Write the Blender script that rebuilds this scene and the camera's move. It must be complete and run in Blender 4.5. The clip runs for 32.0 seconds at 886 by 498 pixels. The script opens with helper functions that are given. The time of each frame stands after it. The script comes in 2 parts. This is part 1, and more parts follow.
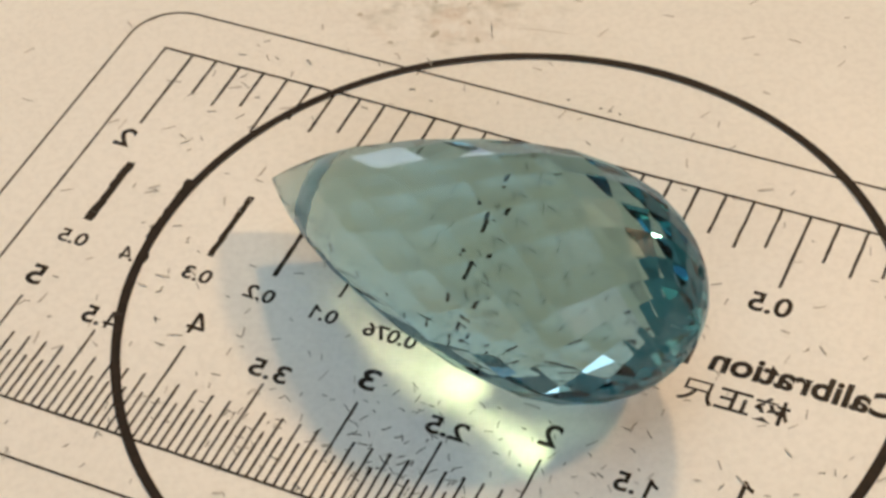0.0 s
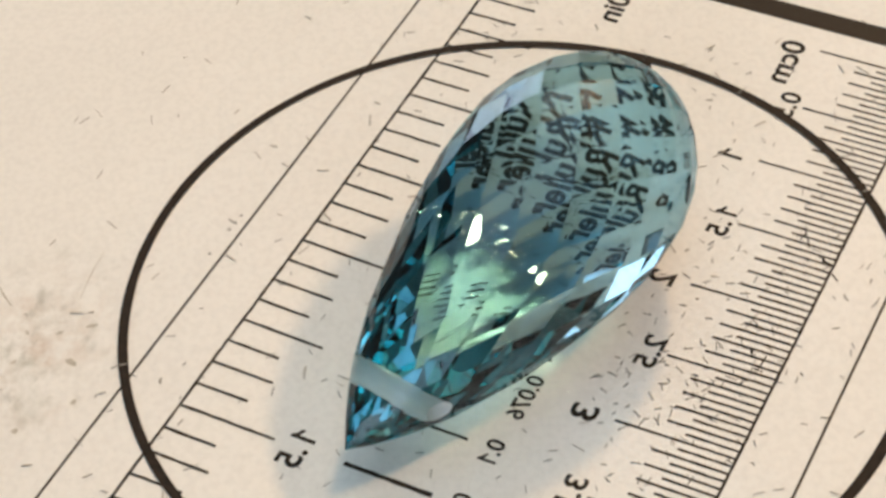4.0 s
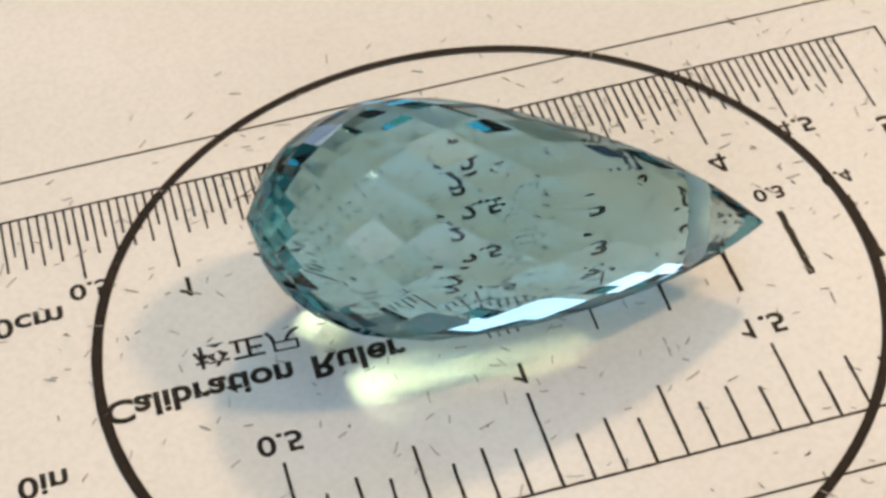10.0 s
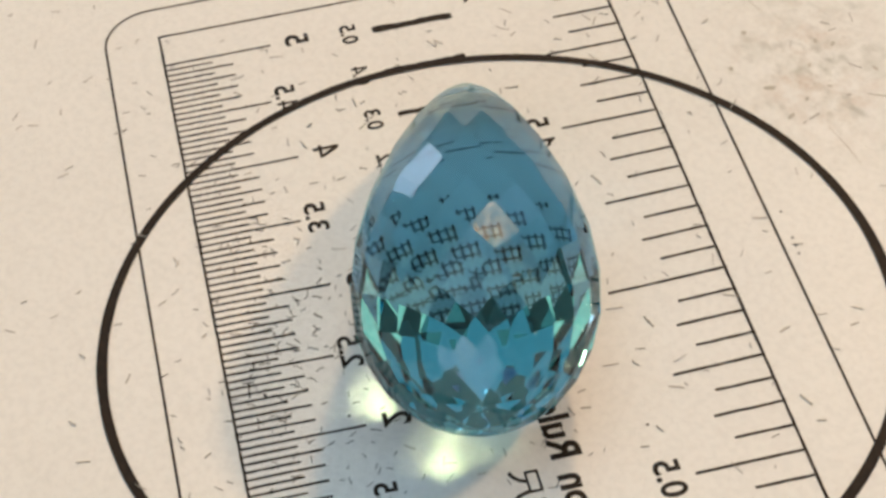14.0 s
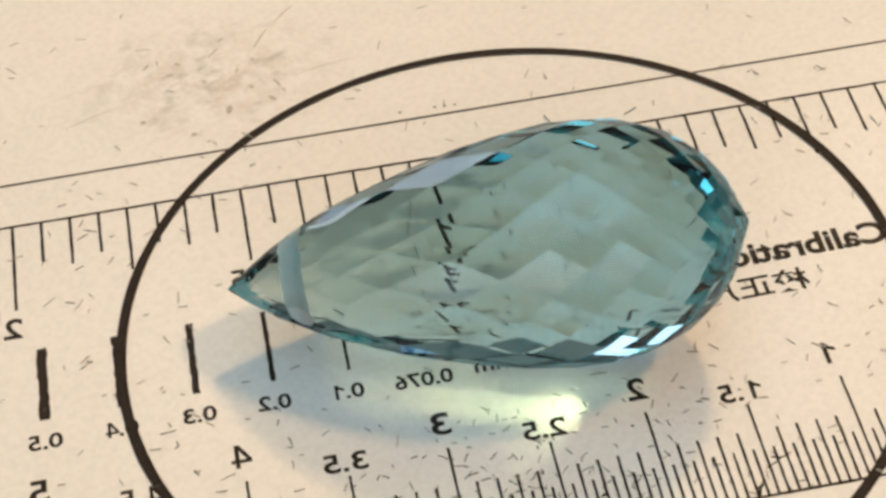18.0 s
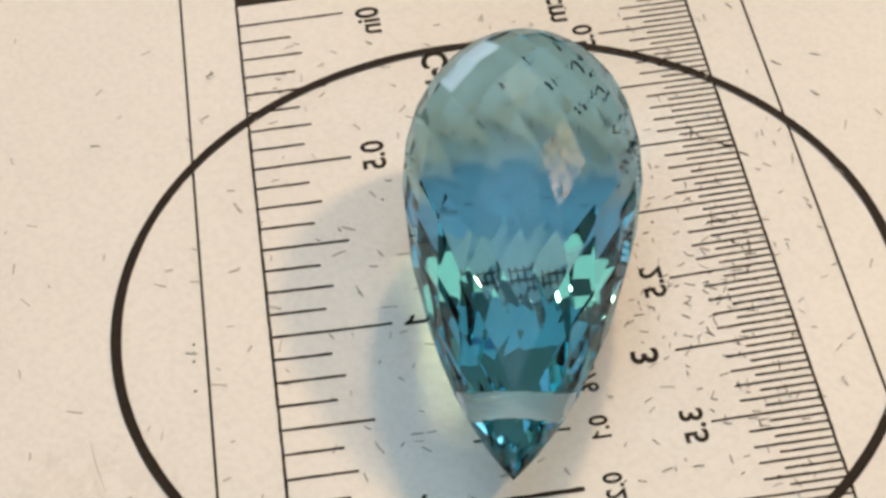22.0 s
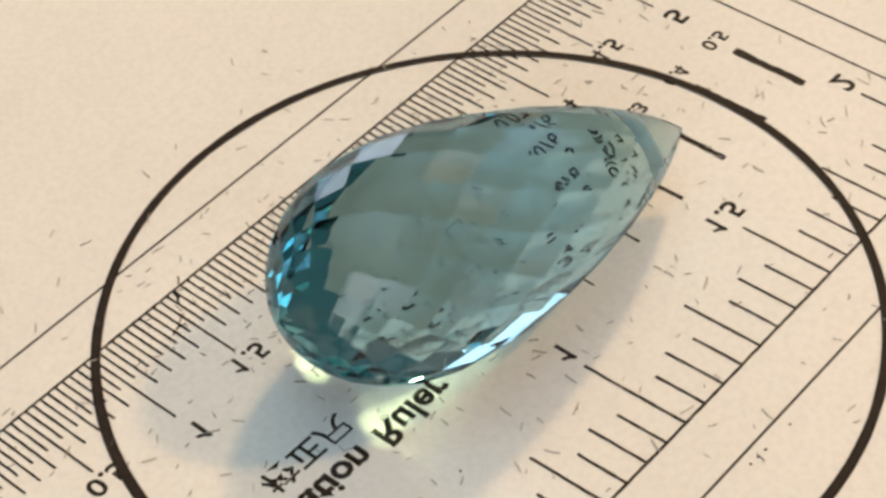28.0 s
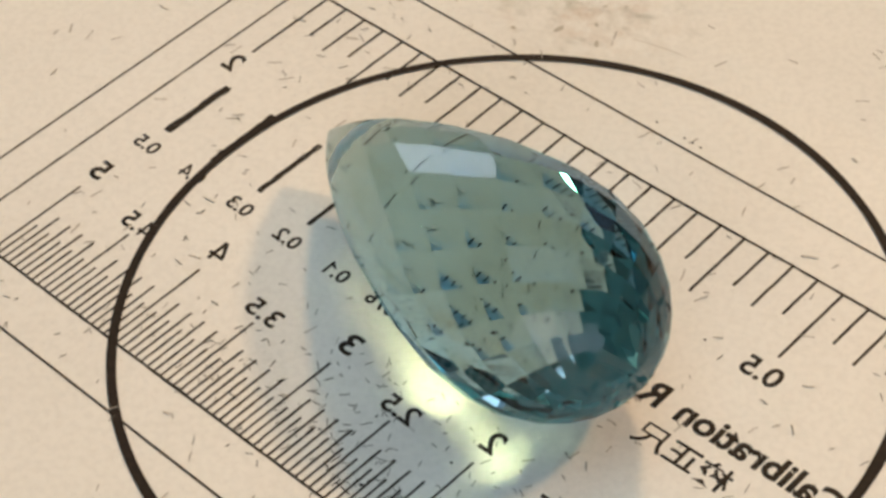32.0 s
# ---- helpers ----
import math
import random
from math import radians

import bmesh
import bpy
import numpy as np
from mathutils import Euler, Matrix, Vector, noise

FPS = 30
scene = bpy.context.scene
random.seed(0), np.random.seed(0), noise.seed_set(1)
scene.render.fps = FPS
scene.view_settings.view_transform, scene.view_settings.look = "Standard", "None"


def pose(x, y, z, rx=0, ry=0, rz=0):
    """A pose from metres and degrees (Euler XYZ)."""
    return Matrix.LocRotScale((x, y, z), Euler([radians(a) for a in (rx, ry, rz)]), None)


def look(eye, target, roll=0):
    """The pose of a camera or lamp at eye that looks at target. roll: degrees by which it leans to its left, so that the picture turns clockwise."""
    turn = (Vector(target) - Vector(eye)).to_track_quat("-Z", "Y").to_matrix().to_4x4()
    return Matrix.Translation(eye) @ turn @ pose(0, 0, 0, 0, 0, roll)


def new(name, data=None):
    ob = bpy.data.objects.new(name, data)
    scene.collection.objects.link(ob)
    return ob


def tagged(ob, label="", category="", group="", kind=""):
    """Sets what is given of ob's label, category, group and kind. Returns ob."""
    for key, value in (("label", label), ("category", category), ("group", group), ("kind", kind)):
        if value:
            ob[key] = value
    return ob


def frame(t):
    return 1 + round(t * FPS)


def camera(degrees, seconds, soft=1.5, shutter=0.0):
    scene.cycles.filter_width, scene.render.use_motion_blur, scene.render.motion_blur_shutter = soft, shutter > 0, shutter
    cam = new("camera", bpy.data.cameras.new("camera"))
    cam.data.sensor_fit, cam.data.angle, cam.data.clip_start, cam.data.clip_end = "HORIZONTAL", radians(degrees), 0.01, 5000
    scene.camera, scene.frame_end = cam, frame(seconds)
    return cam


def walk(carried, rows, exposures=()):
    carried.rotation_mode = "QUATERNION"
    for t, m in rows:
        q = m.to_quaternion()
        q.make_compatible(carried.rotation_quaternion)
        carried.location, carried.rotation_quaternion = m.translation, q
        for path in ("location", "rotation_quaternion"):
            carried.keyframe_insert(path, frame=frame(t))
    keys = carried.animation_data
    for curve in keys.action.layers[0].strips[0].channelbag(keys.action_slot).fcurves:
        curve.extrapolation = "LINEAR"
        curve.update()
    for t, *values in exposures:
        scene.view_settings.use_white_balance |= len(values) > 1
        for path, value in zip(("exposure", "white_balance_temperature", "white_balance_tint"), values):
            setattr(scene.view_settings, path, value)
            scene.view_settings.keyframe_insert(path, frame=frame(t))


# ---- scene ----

MM = 0.001
LENGTH = 26.22         # of the stone, in millimetres
SECONDS = 32.0
TURN = 21.9095          # degrees a second, counter-clockwise from above

cam = camera(23.919, SECONDS, 3.1)
EYE = pose(0.0, -0.073416, 0.080983, 43.8656, 3.5051, -1.4966)
# the phone's own exposure and white balance drift a little: seconds, stops, kelvin, tint
DRIFT = [(0.0, -0.11, 6850, 10), (1.0, -0.03, 6500, 10), (2.0, 0.05, 6280, 10), (6.0, 0.00, 6350, 10), (7.0, -0.03, 6350, 10), (9.0, 0.05, 6300, 10), (11.0, 0.05, 6300, 10),
         (13.0, 0.02, 6300, 10), (14.0, -0.02, 6350, 10), (17.0, 0.02, 6450, 10), (18.0, 0.05, 6750, 10), (19.0, -0.05, 6500, 10), (20.0, 0.02, 6350, 10), (22.0, 0.02, 6350, 10),
         (25.0, 0.05, 6650, 10), (26.0, 0.08, 6300, 10), (29.0, -0.05, 6750, 10), (30.0, -0.12, 6350, 10), (31.0, -0.02, 6650, 10), (32.0, -0.13, 6800, 10)]
walk(cam, [(0.0, EYE), (SECONDS, EYE)], DRIFT)

# ---------------------------------------------------------------- light
world = bpy.data.worlds.new("sky")
scene.world = world
world.use_nodes = True
wn = world.node_tree
sky = wn.nodes.new("ShaderNodeTexSky")
sky.sky_type, sky.sun_disc, sky.sun_elevation, sky.sun_rotation = "NISHITA", False, radians(35), radians(200)
wn.links.new(sky.outputs[0], wn.nodes["Background"].inputs[0])
wn.nodes["Background"].inputs[1].default_value = 0.1


def area_lamp(name, eye, target, size, watts, colour, shape="DISK", size_y=0.0):
    data = bpy.data.lights.new(name, "AREA")
    data.shape, data.size, data.energy, data.color = shape, size, watts, colour
    if size_y:
        data.size_y = size_y
    ob = new(name, data)
    ob.matrix_world = look(eye, target)
    return ob


def direction(azimuth, elevation, metres):
    a, e = radians(azimuth), radians(elevation)
    return Vector((math.cos(a) * math.cos(e), math.sin(a) * math.cos(e), math.sin(e))) * metres


def lamp_spot(name, azimuth, elevation, watts):
    ob = area_lamp(name, direction(azimuth, elevation, 1.6), (0, 0, 0), 0.15, watts, (1.0, 0.63, 0.315))
    return ob


# two warm lamps, one window beyond the table; added unseen fills: ceiling, beyond, behind the viewer, overhead
lamp_spot("spot_light", 11, 49, 9.4)
lamp_spot("spot_light", 70, 46, 9.4)
area_lamp("low_window_light", (-0.62, 1.69, 0.24), (-0.62, 0, 0.24), 0.84, 4.2, (0.84, 0.88, 1.0), "RECTANGLE", 0.52)
# warm glow added below the ceiling for the pale cells inside the stone
area_lamp("ceiling_panel_light", (0.15, 1.13, 1.63), (0.15, 1.13, 0), 1.3, 4.2, (1.0, 0.86, 0.58), "RECTANGLE", 0.62)
# unseen teal fill, added to brighten the stone's inner reflections
area_lamp("high_window_light", (0.16, 1.69, 1.25), (0.16, 0, 1.25), 1.04, 0.65, (0.58, 1.0, 0.88), "RECTANGLE", 0.58)
# unseen bluish fill, added for the stone's lower facets
area_lamp("side_window_light", (1.15, 1.69, 0.85), (1.15, 0, 0.85), 0.8, 0.75, (0.64, 0.89, 1.0), "RECTANGLE", 0.6)
# broad fill added behind the viewer to raise the paper and its shadows
area_lamp("wide_window_light", (-0.2, -1.69, 0.72), (-0.2, 0, 0.72), 2.6, 12.2, (0.90, 0.94, 0.97), "RECTANGLE", 1.24)
# dim bluish fill added overhead, lights the paper in and under the shadows
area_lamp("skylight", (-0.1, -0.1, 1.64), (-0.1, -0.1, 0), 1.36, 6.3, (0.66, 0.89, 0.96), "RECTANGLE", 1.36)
scene.cycles.sample_clamp_indirect, scene.cycles.blur_glossy = 0.0, 0.0


# ---------------------------------------------------------------- materials
def material(name):
    m = bpy.data.materials.new(name)
    m.use_nodes = True
    nt = m.node_tree
    return m, nt, nt.nodes["Principled BSDF"], nt.nodes["Material Output"]


def noise_node(nt, scale, detail=4.0, rough=0.55, coords="Object"):
    tc = nt.nodes.new("ShaderNodeTexCoord")
    n = nt.nodes.new("ShaderNodeTexNoise")
    n.inputs["Scale"].default_value, n.inputs["Detail"].default_value, n.inputs["Roughness"].default_value = scale, detail, rough
    nt.links.new(tc.outputs[coords], n.inputs["Vector"])
    return n


def ramp_node(nt, source, stops):
    r = nt.nodes.new("ShaderNodeValToRGB")
    while len(r.color_ramp.elements) < len(stops):
        r.color_ramp.elements.new(0.5)
    for e, (at, c) in zip(r.color_ramp.elements, stops):
        e.position, e.color = at, (*c, 1.0)
    nt.links.new(source, r.inputs[0])
    return r


def plain(name, a, b, scale, rough, bump=0.0, bump_scale=0.0, metal=0.0):
    """A surface that varies between two colours at one scale, with fine relief at another."""
    m, nt, bsdf, _ = material(name)
    r = ramp_node(nt, noise_node(nt, scale).outputs[0], [(0.3, a), (0.7, b)])
    nt.links.new(r.outputs[0], bsdf.inputs["Base Color"])
    bsdf.inputs["Roughness"].default_value, bsdf.inputs["Metallic"].default_value = rough, metal
    bsdf.inputs["Specular IOR Level"].default_value = 0.25
    if bump:
        bn = nt.nodes.new("ShaderNodeBump")
        bn.inputs["Strength"].default_value, bn.inputs["Distance"].default_value = bump, 0.00005
        nt.links.new(noise_node(nt, bump_scale).outputs[0], bn.inputs["Height"])
        nt.links.new(bn.outputs[0], bsdf.inputs["Normal"])
    return m


INK = plain("black_print", (0.012, 0.008, 0.005), (0.032, 0.021, 0.013), 9000, 0.7)
MARKER = plain("marker_ink", (0.010, 0.006, 0.004), (0.026, 0.016, 0.010), 3000, 0.7)
FIBRE = plain("dark_fibre", (0.05, 0.045, 0.04), (0.16, 0.14, 0.125), 1500, 0.6)
PALE_FIBRE = plain("grey_fibre", (0.30, 0.27, 0.24), (0.45, 0.42, 0.38), 1500, 0.6)
DIRT = plain("paper_dirt", (0.40, 0.375, 0.32), (0.56, 0.51, 0.44), 2500, 0.8)
PLASTER = plain("plaster", (0.28, 0.35, 0.37), (0.33, 0.41, 0.43), 3, 0.9)
CEILING = plain("ceiling_paint", (0.36, 0.35, 0.33), (0.42, 0.41, 0.38), 3, 0.9)
WOOD = plain("table_wood", (0.22, 0.13, 0.07), (0.34, 0.21, 0.12), 25, 0.45)
FLOOR = plain("floor_boards", (0.16, 0.11, 0.07), (0.26, 0.18, 0.11), 8, 0.5)
PLASTIC = plain("white_plastic", (0.74, 0.73, 0.70), (0.80, 0.79, 0.76), 200, 0.4)


def paper_material():
    m, nt, bsdf, _ = material("white_paper")
    base = ramp_node(nt, noise_node(nt, 60, 3).outputs[0], [(0.3, (0.79, 0.775, 0.745)), (0.7, (0.83, 0.815, 0.785))])
    fine = ramp_node(nt, noise_node(nt, 2600, 3).outputs[0], [(0.35, (0.94, 0.94, 0.94)), (0.6, (1, 1, 1))])
    mul = nt.nodes.new("ShaderNodeMix")
    mul.data_type, mul.blend_type = "RGBA", "MULTIPLY"
    mul.inputs[0].default_value = 1.0
    nt.links.new(base.outputs[0], mul.inputs[6])
    nt.links.new(fine.outputs[0], mul.inputs[7])
    # a brownish rubbed stain beside the ruler's inch edge
    tc = nt.nodes.new("ShaderNodeTexCoord")
    mp = nt.nodes.new("ShaderNodeMapping")
    mp.vector_type = "TEXTURE"
    mp.inputs["Location"].default_value = STAIN
    mp.inputs["Rotation"].default_value = (0, 0, radians(RULER_TURN))
    mp.inputs["Scale"].default_value = (9 * MM, 6 * MM, 1)
    gr = nt.nodes.new("ShaderNodeTexGradient")
    gr.gradient_type = "SPHERICAL"
    nt.links.new(tc.outputs["Object"], mp.inputs[0])
    nt.links.new(mp.outputs[0], gr.inputs[0])
    sn = ramp_node(nt, noise_node(nt, 560, 7, 0.75).outputs[0], [(0.43, (0, 0, 0)), (0.70, (0.95, 0.95, 0.95))])
    mask = nt.nodes.new("ShaderNodeMath")
    mask.operation = "MULTIPLY"
    nt.links.new(gr.outputs[1], mask.inputs[0])
    nt.links.new(sn.outputs[0], mask.inputs[1])
    mx = nt.nodes.new("ShaderNodeMix")
    mx.data_type = "RGBA"
    nt.links.new(mask.outputs[0], mx.inputs[0])
    nt.links.new(mul.outputs[2], mx.inputs[6])
    hue = ramp_node(nt, noise_node(nt, 300, 3).outputs[0], [(0.40, (0.40, 0.40, 0.33)), (0.58, (0.52, 0.40, 0.31))])
    nt.links.new(hue.outputs[0], mx.inputs[7])
    # grey rubbed streaks over and round the stain
    st = nt.nodes.new("ShaderNodeMapping")
    st.inputs["Rotation"].default_value = (0, 0, radians(35))
    st.inputs["Scale"].default_value = (620, 950, 1)
    nt.links.new(tc.outputs["Object"], st.inputs[0])
    sk = nt.nodes.new("ShaderNodeTexNoise")
    sk.inputs["Scale"].default_value, sk.inputs["Detail"].default_value = 1.0, 7.0
    nt.links.new(st.outputs[0], sk.inputs["Vector"])
    thin = ramp_node(nt, sk.outputs[0], [(0.55, (0, 0, 0)), (0.72, (0.8, 0.8, 0.8))])
    wide = nt.nodes.new("ShaderNodeMath")
    wide.operation, wide.use_clamp = "POWER", True
    wide.inputs[1].default_value = 0.6
    nt.links.new(gr.outputs[1], wide.inputs[0])
    both = nt.nodes.new("ShaderNodeMath")
    both.operation = "MULTIPLY"
    nt.links.new(wide.outputs[0], both.inputs[0])
    nt.links.new(thin.outputs[0], both.inputs[1])
    my = nt.nodes.new("ShaderNodeMix")
    my.data_type = "RGBA"
    nt.links.new(both.outputs[0], my.inputs[0])
    nt.links.new(mx.outputs[2], my.inputs[6])
    my.inputs[7].default_value = (0.36, 0.35, 0.30, 1)
    nt.links.new(my.outputs[2], bsdf.inputs["Base Color"])
    bsdf.inputs["Roughness"].default_value = 0.75
    bn = nt.nodes.new("ShaderNodeBump")
    bn.inputs["Strength"].default_value, bn.inputs["Distance"].default_value = 0.25, 0.00004
    nt.links.new(noise_node(nt, 1800, 5).outputs[0], bn.inputs["Height"])
    nt.links.new(bn.outputs[0], bsdf.inputs["Normal"])
    return m


def film_material():
    m, nt, bsdf, out = material("clear_film")
    clear = nt.nodes.new("ShaderNodeBsdfTransparent")
    clear.inputs[0].default_value = (1.0, 1.0, 1.0, 1)
    gloss = nt.nodes.new("ShaderNodeBsdfGlossy")
    gloss.inputs["Roughness"].default_value = 0.28
    mx = nt.nodes.new("ShaderNodeMixShader")
    mx.inputs[0].default_value = 0.002
    nt.links.new(clear.outputs[0], mx.inputs[1])
    nt.links.new(gloss.outputs[0], mx.inputs[2])
    nt.links.new(mx.outputs[0], out.inputs[0])
    return m


STONE_IOR = 1.565
STONE_INNER = (0.33, 0.69, 0.73)


def stone_material():
    m, nt, bsdf, out = material("blue_topaz")
    # the thinner the stone towards its tip, the paler
    split = nt.nodes.new("ShaderNodeSeparateXYZ")
    oc = nt.nodes.new("ShaderNodeTexCoord")
    nt.links.new(oc.outputs["Object"], split.inputs[0])
    along = nt.nodes.new("ShaderNodeMath")
    along.operation = "MULTIPLY"
    along.inputs[1].default_value = 1 / (LENGTH * MM)
    nt.links.new(split.outputs[2], along.inputs[0])
    tint = ramp_node(nt, along.outputs[0], [(0.0, (0.565, 0.755, 0.812)), (0.5, (0.57, 0.758, 0.815)), (0.75, (0.63, 0.79, 0.83)), (0.86, (0.73, 0.85, 0.88)), (1.0, (0.87, 0.93, 0.94))])
    # half of a crossing's absorption at each surface, a whole one at each inner reflection
    bend = nt.nodes.new("ShaderNodeBsdfRefraction")
    bend.inputs["Roughness"].default_value, bend.inputs["IOR"].default_value = 0.0, STONE_IOR
    nt.links.new(tint.outputs[0], bend.inputs["Color"])
    gloss = nt.nodes.new("ShaderNodeBsdfAnisotropic")
    gloss.inputs["Roughness"].default_value = 0.0
    fres = nt.nodes.new("ShaderNodeFresnel")
    fres.inputs["IOR"].default_value = STONE_IOR
    sheen = ramp_node(nt, fres.outputs[0], [(0.5, (0.55, 0.62, 0.70)), (0.95, STONE_INNER)])
    nt.links.new(sheen.outputs[0], gloss.inputs["Color"])
    g = nt.nodes.new("ShaderNodeMixShader")
    nt.links.new(fres.outputs[0], g.inputs[0])
    nt.links.new(bend.outputs[0], g.inputs[1])
    nt.links.new(gloss.outputs[0], g.inputs[2])
    # fine polishing scratches that scatter a little light
    haze = nt.nodes.new("ShaderNodeBsdfAnisotropic")
    haze.inputs["Roughness"].default_value = 0.2
    haze.inputs["Color"].default_value = (0.9, 0.9, 0.9, 1)
    tc = nt.nodes.new("ShaderNodeTexCoord")
    mp = nt.nodes.new("ShaderNodeMapping")
    mp.inputs["Scale"].default_value = (5000, 900, 2600)
    mp.inputs["Rotation"].default_value = (0.5, 0.7, 0.4)
    n = nt.nodes.new("ShaderNodeTexNoise")
    n.inputs["Scale"].default_value, n.inputs["Detail"].default_value = 1.0, 4.0
    nt.links.new(tc.outputs["Object"], mp.inputs[0])
    nt.links.new(mp.outputs[0], n.inputs["Vector"])
    amount = nt.nodes.new("ShaderNodeMapRange")
    amount.inputs[1].default_value, amount.inputs[2].default_value = 0.38, 0.68
    amount.inputs[3].default_value, amount.inputs[4].default_value = 0.001, 0.024
    nt.links.new(n.outputs[0], amount.inputs[0])
    mx = nt.nodes.new("ShaderNodeMixShader")
    nt.links.new(amount.outputs[0], mx.inputs[0])
    nt.links.new(g.outputs[0], mx.inputs[1])
    nt.links.new(haze.outputs[0], mx.inputs[2])
    nt.links.new(mx.outputs[0], out.inputs[0])
    return m


def frosted_material():
    m, nt, bsdf, out = material("frosted_bore")
    d = nt.nodes.new("ShaderNodeBsdfDiffuse")
    d.inputs[0].default_value = (0.92, 0.93, 0.92, 1)
    tr = nt.nodes.new("ShaderNodeBsdfTranslucent")
    tr.inputs[0].default_value = (0.92, 0.93, 0.92, 1)
    mx = nt.nodes.new("ShaderNodeMixShader")
    mx.inputs[0].default_value = 0.5
    nt.links.new(d.outputs[0], mx.inputs[1])
    nt.links.new(tr.outputs[0], mx.inputs[2])
    nt.links.new(mx.outputs[0], out.inputs[0])
    return m


# the ruler's own plane: u along it, v from the centimetre line to the inch line, seen from its back
RULER_TURN = 154.231
RULER_AT = (16.718, -24.413)


def on_table(u, v):
    """Millimetres on the ruler to metres on the turntable."""
    a = radians(RULER_TURN)
    return ((RULER_AT[0] + u * math.cos(a) + v * math.sin(a)) * MM, (RULER_AT[1] + u * math.sin(a) - v * math.cos(a)) * MM)


STAIN = (*on_table(39.0, 36.5), 0.0)
PAPER, FILM, STONE, BORE = paper_material(), film_material(), stone_material(), frosted_material()


# ---------------------------------------------------------------- mesh helpers
def part(name, bm, mat, parent=None, label=""):
    me = bpy.data.meshes.new(name)
    bmesh.ops.recalc_face_normals(bm, faces=bm.faces[:])
    bm.to_mesh(me)
    bm.free()
    me.materials.append(mat)
    ob = new(name, me)
    ob.parent = parent
    return tagged(ob, label)


def box(bm, x0, x1, y0, y1, z0, z1):
    v = [bm.verts.new((x, y, z)) for z in (z0, z1) for x, y in ((x0, y0), (x1, y0), (x1, y1), (x0, y1))]
    for f in ((3, 2, 1, 0), (4, 5, 6, 7), (0, 1, 5, 4), (1, 2, 6, 5), (2, 3, 7, 6), (3, 0, 4, 7)):
        bm.faces.new([v[i] for i in f])


def slab(bm, outline, z0, z1):
    """A flat plate from an outline of (x, y)."""
    lo = [bm.verts.new((x, y, z0)) for x, y in outline]
    hi = [bm.verts.new((x, y, z1)) for x, y in outline]
    n = len(outline)
    bm.faces.new(lo[::-1])
    bm.faces.new(hi)
    for i in range(n):
        bm.faces.new((lo[i], lo[(i + 1) % n], hi[(i + 1) % n], hi[i]))


def band(bm, inner, outer, z0, z1):
    """A flat closed band between two outlines of equal count."""
    n = len(inner)
    ring = [[bm.verts.new((x, y, z)) for x, y in line] for line, z in ((inner, z0), (outer, z0), (outer, z1), (inner, z1))]
    for i in range(n):
        j = (i + 1) % n
        for a in range(4):
            b = (a + 1) % 4
            bm.faces.new((ring[a][i], ring[a][j], ring[b][j], ring[b][i]))


def disc(radius, count, at=(0, 0)):
    return [(at[0] + radius * math.cos(2 * math.pi * i / count), at[1] + radius * math.sin(2 * math.pi * i / count)) for i in range(count)]


def rounded(u0, u1, v0, v1, r, steps=10):
    line = []
    for cu, cv, a0 in ((u1 - r, v1 - r, 0), (u0 + r, v1 - r, 90), (u0 + r, v0 + r, 180), (u1 - r, v0 + r, 270)):
        for k in range(steps + 1):
            a = radians(a0 + 90 * k / steps)
            line.append((cu + r * math.cos(a), cv + r * math.sin(a)))
    return line


# ---------------------------------------------------------------- the room that closes the place
def room():
    x0, x1, y0, y1, z0, z1 = -1.7, 1.7, -1.7, 1.7, -0.78, 1.65
    t = 0.1

    def wall(name, mat, label, *boxes):
        bm = bmesh.new()
        for b in boxes:
            box(bm, *b)
        tagged(part(name, bm, mat), label, name.split("_")[0], kind="structure")

    wall("floor", FLOOR, "brown wooden floor of the plain room", (x0, x1, y0, y1, z0 - t, z0))
    # the square hole is made up, to hold the overhead fill
    wall("ceiling", CEILING, "plain beige ceiling with a square opening for the overhead fill", (x0, -0.78, y0, y1, z1, z1 + t), (0.58, x1, y0, y1, z1, z1 + t),
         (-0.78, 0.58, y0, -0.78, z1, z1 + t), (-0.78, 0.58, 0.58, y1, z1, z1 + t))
    # the low opening is the window; the other two hold added fills
    wall("wall_north", PLASTER, "plain grey-blue plaster wall, one window opening, two openings for added fills", (x0, -1.05, y1, y1 + t, z0, z1), (-0.19, 0.74, y1, y1 + t, z0, 0.94), (-0.19, 0.74, y1, y1 + t, 1.56, z1),
         (-0.42, -0.38, y1, y1 + t, 0.94, 1.56), (-0.42, -0.19, y1, y1 + t, 0.51, 0.94), (-0.42, -0.19, y1, y1 + t, 1.56, z1), (-0.42, -0.19, y1, y1 + t, z0, -0.03), (0.70, 0.74, y1, y1 + t, 0.94, 1.56),
         (-1.05, -0.42, y1, y1 + t, z0, -0.03), (-1.05, -0.42, y1, y1 + t, 0.51, z1), (1.56, x1, y1, y1 + t, z0, z1),
         (0.74, 1.56, y1, y1 + t, z0, 0.54), (0.74, 1.56, y1, y1 + t, 1.16, z1))
    # this unseen opening is added only for the fill behind the viewer
    wall("wall_south", PLASTER, "plain grey-blue plaster wall with a wide opening for the rear fill", (x0, -1.5, y0 - t, y0, z0, z1), (1.1, x1, y0 - t, y0, z0, z1),
         (-1.5, 1.1, y0 - t, y0, z0, 0.1), (-1.5, 1.1, y0 - t, y0, 1.34, z1))
    wall("wall_east", PLASTER, "plain grey-blue plaster wall of the room", (x1, x1 + t, y0, y1, z0, z1))
    wall("wall_west", PLASTER, "plain grey-blue plaster wall of the room", (x0 - t, x0, y0, y1, z0, z1))


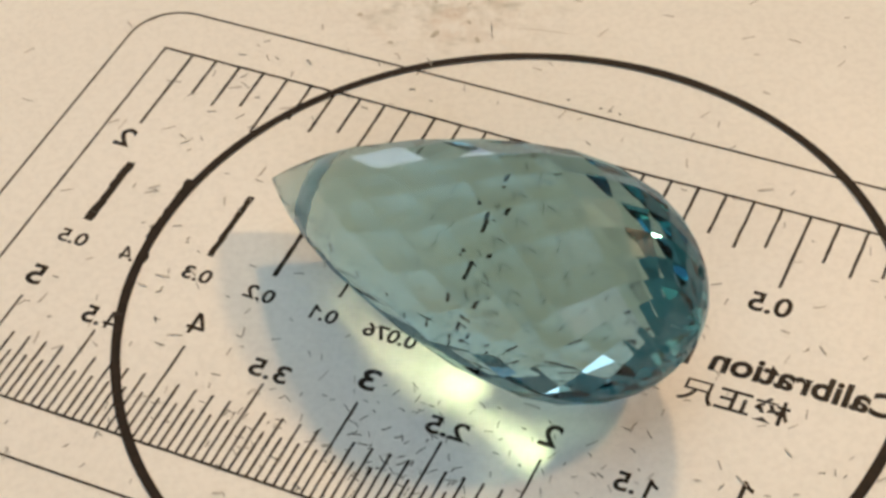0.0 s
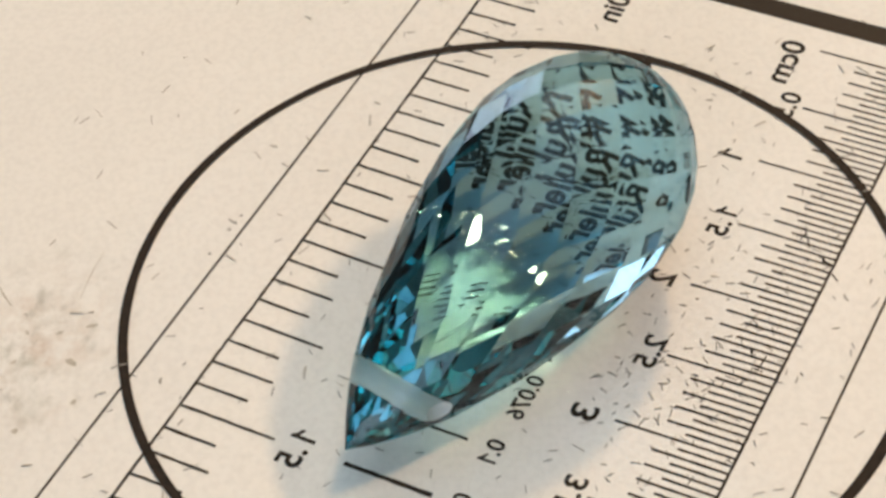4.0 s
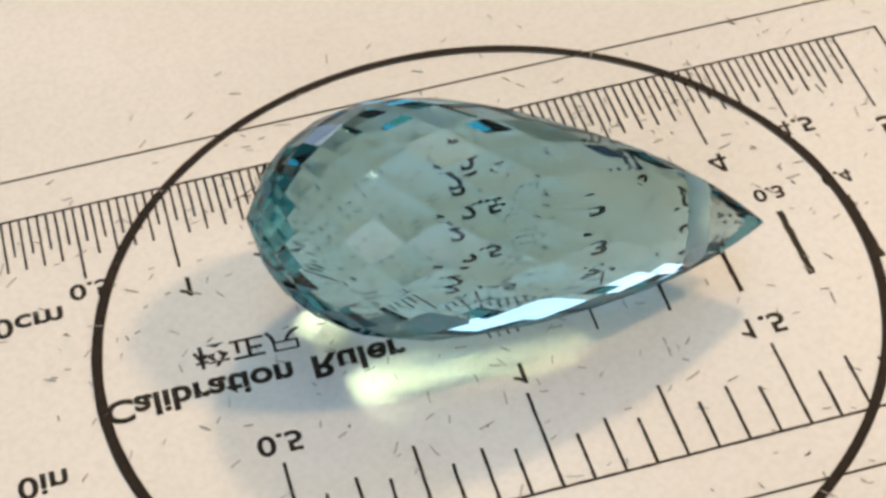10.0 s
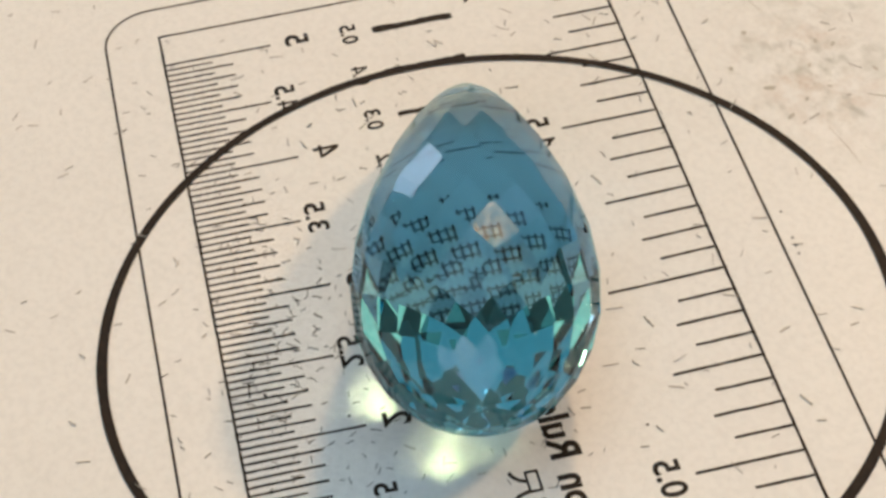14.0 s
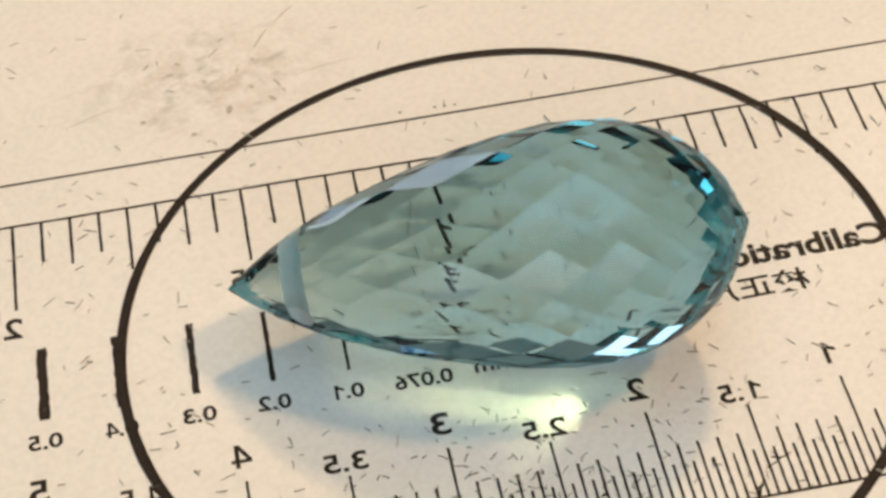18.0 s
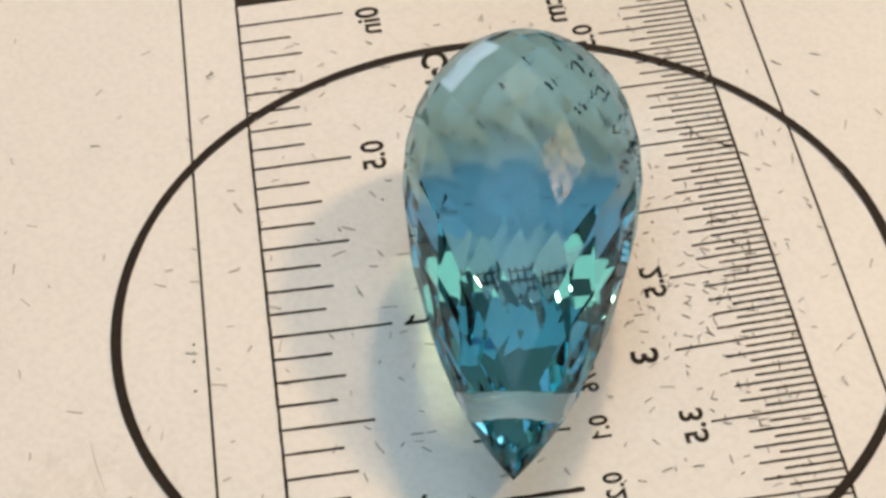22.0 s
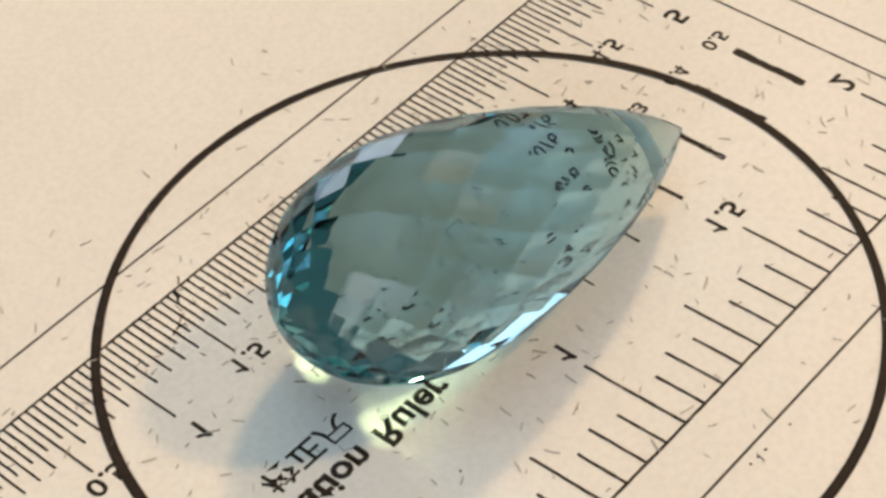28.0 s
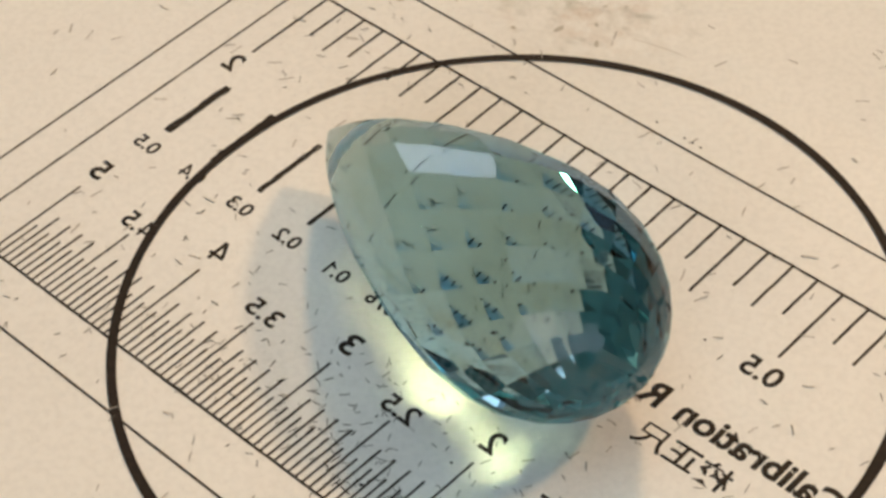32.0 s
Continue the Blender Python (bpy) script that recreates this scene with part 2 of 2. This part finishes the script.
def table():
    base = tagged(new("table"), "brown wooden table under the white turntable", "table")
    bm = bmesh.new()
    slab(bm, rounded(-0.5, 0.5, -0.4, 0.4, 0.03), -0.045, -0.018)
    part("tabletop", bm, WOOD, base)
    for x in (-0.44, 0.44):
        for y in (-0.34, 0.34):
            bm = bmesh.new()
            slab(bm, rounded(x - 0.025, x + 0.025, y - 0.025, y + 0.025, 0.006, 4), -0.78, -0.045)
            part("leg", bm, WOOD, base)
    return base


# ---------------------------------------------------------------- what turns
Z_PAPER, Z_FILM = -0.00017, -0.00012     # tops of the paper and of the ruler


def lift(ob):
    """Paper and film are dented under the stone: raise the mesh towards its rim."""
    for q in ob.data.vertices:
        x = min(max((math.hypot(q.co.x, q.co.y) - 0.005) / 0.011, 0.0), 1.0)
        q.co.z += 0.00027 * x * x * (3 - 2 * x)
    return ob


def turntable():
    base = tagged(new("turntable"), "white round plastic turntable standing on the table", "turntable")
    bm = bmesh.new()
    n = 96
    rings = [(0.100, -0.0105), (0.101, -0.0095), (0.101, -0.0022), (0.1, -0.0012), (0.098, -0.00042)]
    rows = [[bm.verts.new((x, y, z)) for x, y in disc(r, n)] for r, z in rings]
    for a, b in zip(rows, rows[1:]):
        for i in range(n):
            bm.faces.new((a[i], a[(i + 1) % n], b[(i + 1) % n], b[i]))
    bm.faces.new(rows[0][::-1])
    bm.faces.new(rows[-1])
    part("plate", bm, PLASTIC, base)
    bm = bmesh.new()
    slab(bm, disc(0.06, 64), -0.018, -0.0105)
    part("foot", bm, PLASTIC, base)
    return base


def paper_sheet():
    base = tagged(new("paper_sheet"), "white paper disc with faint dirt, lying on the turntable", "paper")
    bm = bmesh.new()
    n, radii = 96, [0.001 * k for k in range(4, 18)] + [0.024, 0.04, 0.06, 0.08, 0.096]
    rows = [[bm.verts.new((x, y, Z_PAPER)) for x, y in disc(r, n)] for r in radii]
    rows.append([bm.verts.new((x, y, -0.00041)) for x, y in disc(0.096, n)])
    bm.faces.new(rows[0])
    for a, b in zip(rows, rows[1:]):
        for i in range(n):
            bm.faces.new((a[i], a[(i + 1) % n], b[(i + 1) % n], b[i]))
    bm.faces.new(rows[-1][::-1])
    sheet = part("sheet", bm, PAPER, base)
    lift(sheet)
    for q in sheet.data.vertices:
        if q.index >= len(radii) * n:
            q.co.z = -0.00041
    # small soft spots of dirt and a few faint scratches
    for u, v, long, wide, lean in ((38.0, 33.5, 0.55, 0.3, 1.9), (43.0, 33.6, 0.3, 0.28, 0.0), (41.1, 37.3, 0.26, 0.16, 0.4), (40.6, 38.2, 0.38, 0.18, 0.5), (37.9, 39.8, 0.4, 0.16, -0.4),
                                   (36.5, 35.2, 0.35, 0.14, 0.7), (35.4, 33.9, 0.5, 0.22, 0.9), (40.2, 31.9, 0.3, 0.2, 0.1), (39.2, 36.3, 0.3, 0.14, 0.4), (37.2, 36.8, 0.3, 0.14, -0.9)):
        bm = bmesh.new()
        line = []
        for k in range(18):
            a = 2 * math.pi * k / 18
            w = 1 + 0.45 * noise.noise((u + 1.5 * math.cos(a), v + 1.5 * math.sin(a), 2.0))
            p, q = long * w * math.cos(a) * 0.6, wide * w * math.sin(a) * 0.6
            line.append(on_table(u + p * math.cos(lean) - q * math.sin(lean), v + p * math.sin(lean) + q * math.cos(lean)))
        slab(bm, line, Z_PAPER, Z_PAPER + 0.000008)
        lift(part("dirt_spot", bm, DIRT, base, "faint grey-brown spot of dirt"))
    for u0, v0, u1, v1, w in ((35.0, 40.2, 36.0, 38.6, 0.13), (33.2, 42.0, 34.6, 40.6, 0.1), (30.5, 36.3, 34.0, 35.6, 0.06), (44.5, 35.2, 47.5, 34.1, 0.06)):
        bm = bmesh.new()
        d = Vector((v0 - v1, u1 - u0)).normalized() * w * 0.5
        slab(bm, [on_table(u0 + d.x * 0.3, v0 + d.y * 0.3), on_table((u0 + u1) / 2 + d.x, (v0 + v1) / 2 + d.y + 0.08), on_table(u1 + d.x * 0.3, v1 + d.y * 0.3),
                  on_table(u1 - d.x * 0.3, v1 - d.y * 0.3), on_table((u0 + u1) / 2 - d.x, (v0 + v1) / 2 - d.y + 0.08), on_table(u0 - d.x * 0.3, v0 - d.y * 0.3)], Z_PAPER, Z_PAPER + 0.000008)
        lift(part("scratch", bm, DIRT, base, "faint grey scratch"))
    return base


def ruler():
    base = tagged(new("calibration_ruler"), "clear film ruler, face down on white paper, circle drawn on it", "ruler")
    z0, z1 = -0.00016, -0.00015
    tab = lambda line: [on_table(u, v) for u, v in line]

    bm = bmesh.new()
    u0, u1, v0, v1, r, nu, nv = -13.4, 62.4, -10.4, 37.2, 8.0, 56, 36

    def corner(u, v):
        """Draw a point of the plate in to its rounded corners."""
        du, dv = max(u0 + r - u, u - u1 + r, 0.0), max(v0 + r - v, v - v1 + r, 0.0)
        far = math.hypot(du, dv)
        if du > 0 and dv > 0 and far > r:
            u += (1 - r / far) * du * (1 if u < 20 else -1)
            v += (1 - r / far) * dv * (1 if v < 13 else -1)
        return on_table(u, v)

    grid = [[[bm.verts.new((*corner(u0 + (u1 - u0) * i / nu, v0 + (v1 - v0) * j / nv), z)) for i in range(nu + 1)] for j in range(nv + 1)] for z in (Z_PAPER + 0.000004, Z_FILM)]
    for low in grid:
        for j in range(nv):
            for i in range(nu):
                bm.faces.new((low[j][i], low[j][i + 1], low[j + 1][i + 1], low[j + 1][i]))
    rim = [(0, i) for i in range(nu)] + [(j, nu) for j in range(nv)] + [(nv, i) for i in range(nu, 0, -1)] + [(j, 0) for j in range(nv, 0, -1)]
    for (j, i), (k, m) in zip(rim, rim[1:] + rim[:1]):
        bm.faces.new((grid[0][j][i], grid[0][k][m], grid[1][k][m], grid[1][j][i]))
    part("film", bm, FILM, base, "clear plastic film")
    bm = bmesh.new()
    n, inner, outer = 240, [], []
    for i in range(n):
        a = 2 * math.pi * i / n
        c, s = math.cos(a), math.sin(a)
        r = (20.525 + 0.399 * c - 0.633 * s + 0.028 * math.cos(2 * a) + 0.022 * math.sin(2 * a)
             + 0.016 * math.cos(3 * a) + 0.036 * math.sin(3 * a) + 0.03 * noise.noise((2.2 * c, 2.2 * s, 0.3)))
        w = 0.28 + 0.045 * noise.noise((1.7 * c, 1.7 * s, 4.0)) + 0.03 * noise.noise((9 * c, 9 * s, 7.0))
        inner.append(((r - w) * c * MM, (r - w) * s * MM))
        outer.append(((r + w) * c * MM, (r + w) * s * MM))
    band(bm, inner, outer, Z_FILM, Z_FILM + 0.00001)
    part("drawn_circle", bm, MARKER, base, "hand-drawn thick black marker circle")

    def ragged(u0, v0, u1, v1, w, steps):
        """A printed line whose two edges are slightly uneven."""
        d = Vector((u1 - u0, v1 - v0))
        side = Vector((-d.y, d.x)).normalized()
        left, right = [], []
        for k in range(steps + 1):
            q = Vector((u0, v0)) + d * (k / steps)
            wl = w * (0.5 + random.uniform(-0.11, 0.11))
            wr = w * (0.5 + random.uniform(-0.11, 0.11))
            left.append(tuple(q + side * wl))
            right.append(tuple(q - side * wr))
        return left + right[::-1]

    def stroke(name, u0, v0, u1, v1, w, parent=base):
        bm = bmesh.new()
        slab(bm, tab(ragged(u0, v0, u1, v1, w, max(3, int(math.hypot(u1 - u0, v1 - v0) / 0.35)))), z0, z1)
        return part(name, bm, INK, parent)

    bm = bmesh.new()
    band(bm, tab(rounded(-6.03, 55.33, -3.19, 30.10, 2.93)), tab(rounded(-6.17, 55.47, -3.33, 30.24, 3.07)), z0, z1)
    part("border", bm, INK, base, "thin black rounded border line")
    stroke("scale_line", -1.9, 0, 52.75, 0, 0.15)
    stroke("scale_line", -1.9, 26.8, 52.75, 26.8, 0.16)
    stroke("end_line", 52.7, -0.05, 52.7, 26.85, 0.14)
    bm = bmesh.new()
    slab(bm, tab([(-3.4, -0.06), (-1.88, -0.06), (-1.88, 26.85), (-3.4, 26.85)]), z0 + 0.000002, z1 + 0.000002)
    part("end_bar", bm, INK, base, "thick black end bar")
    for i in range(101):
        v = 6.4 if i % 20 == 0 else 5.66 if i % 10 == 0 else MMTICK if i % 2 == 0 else HALFTICK
        stroke("centimetre_tick", 0.5 * i, 0.05, 0.5 * i, v, 0.135)
    for i in range(33):
        u = 25.4 / 16 * i
        v = 20.44 if i % 16 == 0 else 21.26 if i % 8 == 0 else 22.05 if i % 4 == 0 else 23.2 if i % 2 == 0 else 23.75
        stroke("inch_tick", u, 26.8, u, v, 0.165)
    for u, w in ((30.1, 0.13), (34.05, 0.18), (37.95, 0.27), (41.88, 0.37), (45.72, 0.46), (49.6, 0.55)):
        stroke("width_bar", u, 12.55, u, 17.4, w)

    def figure_one(u, v, height):
        """A printed figure 1 with its flag, centred at (u, v)."""
        h, w = height / 2, height * 0.17
        line = [(0.10, -h), (0.10 + w, -h), (0.10 + w, h), (0.10 + 0.3 * w, h), (-0.02 * height, h * 0.62), (-0.22 * height, h * 0.42),
                (-0.22 * height, h * 0.12), (-0.04 * height, h * 0.26), (0.10, h * 0.40)]
        bm = bmesh.new()
        slab(bm, tab([(u + x - 0.05 * height, v + y) for x, y in line]), z0, z1)
        part("lettering", bm, INK, base, "black printed figure")

    def figure_four(u, v, height):
        """A printed open-bowled figure 4: stem, slant and bar, centred at (u, v)."""
        at = lambda line: tab([(u + x * height, v + y * height) for x, y in line])
        bm = bmesh.new()
        slab(bm, at([(0.06, -0.5), (0.06 + 0.155, -0.5), (0.06 + 0.155, 0.5), (0.06, 0.5)]), z0, z1)
        slab(bm, at([(-0.36, -0.28), (0.06, -0.28), (0.06, -0.14), (-0.36, -0.14)]), z0, z1)
        slab(bm, at([(0.215, -0.28), (0.35, -0.28), (0.35, -0.14), (0.215, -0.14)]), z0, z1)
        slab(bm, at([(-0.36, -0.14), (-0.19, -0.14), (0.06, 0.26), (0.06, 0.5), (0.04, 0.5)]), z0, z1)
        part("lettering", bm, INK, base, "black printed figure")

    def lettering(text, u, v, height, width, bold=0.0):
        """Printed characters, centred at (u, v), of a capital height and a whole width in millimetres."""
        cu = bpy.data.curves.new("lettering", "FONT")
        cu.body, cu.resolution_u, cu.offset = text, 3, bold
        tmp = bpy.data.objects.new("lettering", cu)
        me = bpy.data.meshes.new_from_object(tmp)
        bpy.data.objects.remove(tmp)
        bm = bmesh.new()
        bm.from_mesh(me)
        bpy.data.meshes.remove(me)
        xs, ys = [q.co.x for q in bm.verts], [q.co.y for q in bm.verts]
        x0, x1, y0, y1 = min(xs), max(xs), min(ys), max(ys)
        for q in bm.verts:
            a, b = u + ((q.co.x - x0) / (x1 - x0) - 0.5) * width, v + ((q.co.y - y0) / (y1 - y0) - 0.5) * height
            q.co = (*on_table(a, b), z0)
        ext = bmesh.ops.extrude_face_region(bm, geom=bm.faces[:])
        for q in ext["geom"]:
            if isinstance(q, bmesh.types.BMVert):
                q.co.z = z1
        part("lettering", bm, INK, base, "black printed " + ("writing" if len(text) > 5 else "characters"))

    lettering("0cm", 1.6, 7.95, 1.45, 3.75, 0.02)
    figure_one(10.1, 8.0, 1.4)
    figure_four(40.1, 8.0, 1.45)
    for k in (2, 3, 5):
        lettering(str(k), 10.0 * k + 0.1, 8.0, 1.45, 0.98, 0.02)
    figure_four(44.5, 6.55, 1.2)
    lettering(".5", 45.65, 6.55, 1.2, 1.15, 0.02)
    for k in (0, 2, 3):
        lettering(str(k) + ".5", 10.0 * k + 5.1, 6.55, 1.2, 2.2, 0.02)
    figure_one(14.35, 6.55, 1.2)
    lettering(".5", 15.62, 6.55, 1.2, 1.15, 0.02)
    lettering("0in", 1.0, 19.0, 1.45, 2.5, 0.02)
    figure_one(25.4, 19.1, 1.4)
    lettering("2", 51.0, 19.15, 1.45, 1.0, 0.02)
    lettering("0.5", 12.75, 20.0, 1.36, 2.3, 0.02)
    figure_one(37.3, 20.0, 1.36)
    lettering(".5", 38.68, 20.0, 1.36, 1.28, 0.02)
    lettering("Calibration", 9.5, 15.55, 1.6, 9.75, 0.03)
    lettering("Ruler", 17.85, 15.55, 1.6, 4.9, 0.03)
    lettering("校正尺", 12.42, 13.25, 1.6, 5.7, 0.016)
    for text, u, w in (("0.076", 30.4, 3.0), ("0.2", 38.05, 1.7), ("0.3", 41.85, 1.7), ("0.5", 49.65, 1.75)):
        lettering(text, u, 11.12, 0.98, w, 0.02)
    lettering("0.", 33.95, 11.12, 0.98, 0.95, 0.02)
    figure_one(34.75, 11.12, 0.98)
    lettering("0.", 45.45, 11.12, 0.98, 1.0, 0.02)
    figure_four(46.3, 11.12, 0.98)
    lettering("mm", 26.7, 11.3, 0.78, 2.1, 0.02)
    # small writing under the stone that cannot be read: plain bars and an oval mark
    for u in (24.9, 26.6):
        for dv in (0.05, 0.45, 0.85, 1.2):
            stroke("print_bar", u - 0.55, 12.7 + dv, u + 0.55, 12.7 + dv, 0.11)
        for du in (-0.3, 0.3):
            stroke("print_bar", u + du, 12.6, u + du, 14.0, 0.11)
    for k in range(6):
        u = 24.3 + 0.42 * k
        stroke("print_bar", u, 14.8, u + 0.12, 15.45, 0.11)
    for k in range(4):
        u = 24.6 + 0.5 * k
        stroke("print_bar", u, 15.85, u + 0.05, 16.3, 0.11)
    # smeared ink over the centimetre ticks and specks along the border
    for u, v, du, dv in ((13.8, 2.3, 0.75, -0.3), (14.3, 2.1, 0.5, 0.15), (14.5, 1.95, 0.7, -0.32), (15.5, 1.05, 0.4, -0.75), (15.6, 0.7, 0.45, -0.2), (15.8, 0.5, 0.2, -0.5),
                         (16.5, -0.1, 0.4, -0.45), (23.1, 2.3, -0.1, -0.5), (23.0, 1.9, 0.3, -0.15), (23.2, 1.0, 1.0, 0.1), (24.2, 1.4, 0.05, -0.6), (25.0, 2.0, 0.1, -0.7), (25.2, 1.5, 0.4, 0.1)):
        stroke("ink_smear", u, v, u + du, v + dv, random.uniform(0.07, 0.16))
    for u, v in ((25.2, 30.79), (25.79, 30.82), (26.37, 30.85), (28.39, 30.88), (22.9, 21.9), (16.3, 19.9), (20.83, 5.7)):
        stroke("ink_speck", u - 0.06, v - 0.03, u + 0.07, v + 0.03, 0.11)
    bm = bmesh.new()
    oval = lambda r: tab([(27.75 + r * math.cos(2 * math.pi * k / 32), 15.3 + 0.72 * r * math.sin(2 * math.pi * k / 32)) for k in range(32)])
    band(bm, oval(0.2), oval(0.46), z0, z1)
    part("print_mark", bm, INK, base, "small oval black mark")
    for ob in base.children:
        lift(ob)
    return base


MMTICK, HALFTICK = 4.0, 2.85

# the stone from its blunt end to its tip, and its radius in millimetres along the axis
BUTT, TIP = Vector((9.023, -8.169, 7.307)) * MM, Vector((-11.810, 7.301, 3.542)) * MM


def profile(s):
    x = min(max(s / LENGTH, 0.0), 1.0)
    return math.sqrt(max(0.0, x * (1 - x) ** 2 * (238.438 + 241.117 * x - 888.906 * x**2 + 870.964 * x**3)))


def gemstone():
    axis = (TIP - BUTT).normalized()
    side = Vector((0, 0, 1)).cross(axis).normalized()
    up = axis.cross(side)
    frame_m = Matrix((side, up, axis)).transposed().to_4x4()
    frame_m.translation = BUTT
    base = tagged(new("briolette_gemstone"), "pale blue faceted drop-shaped gemstone, drilled tip, lying on the ruler", "gemstone")
    base.matrix_world = frame_m
    bm = bmesh.new()
    box(bm, -0.008, 0.008, -0.008, 0.008, -0.0006, LENGTH * MM)
    N = 16
    rows = (0.33, 0.79, 1.15, 1.66, 2.34, 3.22, 4.32, 5.65, 7.23, 9.1, 11.34, 14.09, 17.09, 19.48, 21.25, 22.62, 23.7, 24.55, 25.21, 25.71)
    for i, s in enumerate(rows):
        r = profile(s) * 0.988
        slope = (profile(s + 0.01) - profile(s - 0.01)) / 0.02
        for j in range(N):
            a = 2 * math.pi * (j + 0.5 * ((i + 1) % 2)) / N + 0.194
            no = Vector((math.cos(a), math.sin(a), -slope)).normalized()
            no = (no + Vector((random.uniform(-1, 1), random.uniform(-1, 1), random.uniform(-1, 1))) * 0.011).normalized()
            co = Vector((r * math.cos(a), r * math.sin(a), s)) * MM
            cut = bmesh.ops.bisect_plane(bm, geom=bm.verts[:] + bm.edges[:] + bm.faces[:], dist=1e-8, plane_co=co, plane_no=no, clear_outer=True)
            rim = [e for e in cut["geom_cut"] if isinstance(e, bmesh.types.BMEdge)]
            if rim:
                bmesh.ops.holes_fill(bm, edges=rim)
    bmesh.ops.remove_doubles(bm, verts=bm.verts[:], dist=2e-6)
    # the facet edges are worn a little
    bmesh.ops.bevel(bm, geom=bm.edges[:], offset=0.018 * MM, segments=1, affect="EDGES", clamp_overlap=True)
    bmesh.ops.remove_doubles(bm, verts=bm.verts[:], dist=1e-6)
    stone = part("stone", bm, STONE, base, "transparent sky-blue faceted stone")
    # the bore across the tip
    z, rad = 22.15 * MM, 0.62 * MM
    bm = bmesh.new()
    n = 32
    rim = [[bm.verts.new((x, rad * math.cos(2 * math.pi * k / n), z + rad * math.sin(2 * math.pi * k / n))) for k in range(n)] for x in (-0.006, 0.006)]
    bm.faces.new(rim[0])
    bm.faces.new(rim[1][::-1])
    for k in range(n):
        bm.faces.new((rim[0][k], rim[0][(k + 1) % n], rim[1][(k + 1) % n], rim[1][k]))
    bmesh.ops.recalc_face_normals(bm, faces=bm.faces[:])
    me = bpy.data.meshes.new("bore_cutter")
    bm.to_mesh(me)
    bm.free()
    me.materials.append(BORE)
    cutter = new("bore_cutter", me)
    cutter.parent = base
    mod = stone.modifiers.new("bore", "BOOLEAN")
    mod.object, mod.operation, mod.solver, mod.material_mode = cutter, "DIFFERENCE", "EXACT", "TRANSFER"
    bpy.context.view_layer.update()
    cutme = bpy.data.meshes.new_from_object(stone.evaluated_get(bpy.context.evaluated_depsgraph_get()))
    stone.modifiers.clear()
    bpy.data.objects.remove(cutter)
    # the frosted wall of the bore is a part of its own, edge to edge with the stone
    for keep, name in ((0, "stone"), (1, "drill_hole")):
        bm = bmesh.new()
        bm.from_mesh(cutme)
        bmesh.ops.delete(bm, geom=[f for f in bm.faces if f.material_index != keep], context="FACES")
        for f in bm.faces:
            f.material_index = 0
        if keep == 0:
            bm.to_mesh(stone.data)
            bm.free()
        else:
            hole = bpy.data.meshes.new("drill_hole")
            bm.to_mesh(hole)
            bm.free()
            hole.materials.append(BORE)
            ob = new("drill_hole", hole)
            ob.parent = base
            tagged(ob, "frosted white drill hole")
    bpy.data.meshes.remove(cutme)
    # let it down on the film
    low = min((frame_m @ v.co).z for v in stone.data.vertices)
    base.matrix_world = Matrix.Translation((0, 0, Z_FILM + 0.000004 - low)) @ frame_m
    return base


def fibres():
    """Short dark hairs and scratches strewn over film and paper."""
    out = []
    for name, mat, count, label, pick in (
            ("dark_fibres", FIBRE, 430, "short dark fibres strewn over the clear ruler", 0),
            ("grey_fibres", PALE_FIBRE, 260, "short pale grey fibres strewn over the clear ruler", 1)):
        bm = bmesh.new()
        for k in range(count):
            if pick == 0:
                if k % 5 < 2:
                    u, v = random.gauss(26, 6), random.gauss(4.0, 2.6)
                else:
                    u, v = random.uniform(2, 50), random.uniform(-3, 30)
                length, w = random.uniform(0.2, 0.62), random.uniform(0.03, 0.048)
            else:
                u, v = random.uniform(-12, 62), random.uniform(-12, 44)
                length, w = random.uniform(0.25, 0.9), random.uniform(0.04, 0.08)
            z = Z_FILM if -13.2 < u < 62.2 and -10.2 < v < 37.0 else Z_PAPER
            x, y = on_table(u, v)
            a, bend = random.uniform(0, math.pi), random.uniform(-0.12, 0.12)
            left, right = [], []
            for q in (-0.5, 0.0, 0.5):
                ang = a + bend * q * 2
                px, py = x + math.cos(ang) * q * length * MM, y + math.sin(ang) * q * length * MM
                sx, sy = -math.sin(ang) * w * 0.5 * MM, math.cos(ang) * w * 0.5 * MM
                left.append((px + sx, py + sy))
                right.append((px - sx, py - sy))
            slab(bm, left + right[::-1], z, z + 0.00002)
        out.append(tagged(lift(part(name, bm, mat)), label, "fibres", kind="stuff"))
    return out


room()
table()
turning = [turntable(), paper_sheet(), ruler(), gemstone(), *fibres()]


def motions():
    lean = pose(0, 0, 0, 0.2177, -0.0490)      # the table top is not quite square to its axle
    for ob in turning:
        start = ob.matrix_world.copy()
        walk(ob, [(0.5 * k, Matrix.Rotation(radians(TURN * 0.5 * k), 4, "Z") @ lean @ start) for k in range(65)])


motions()
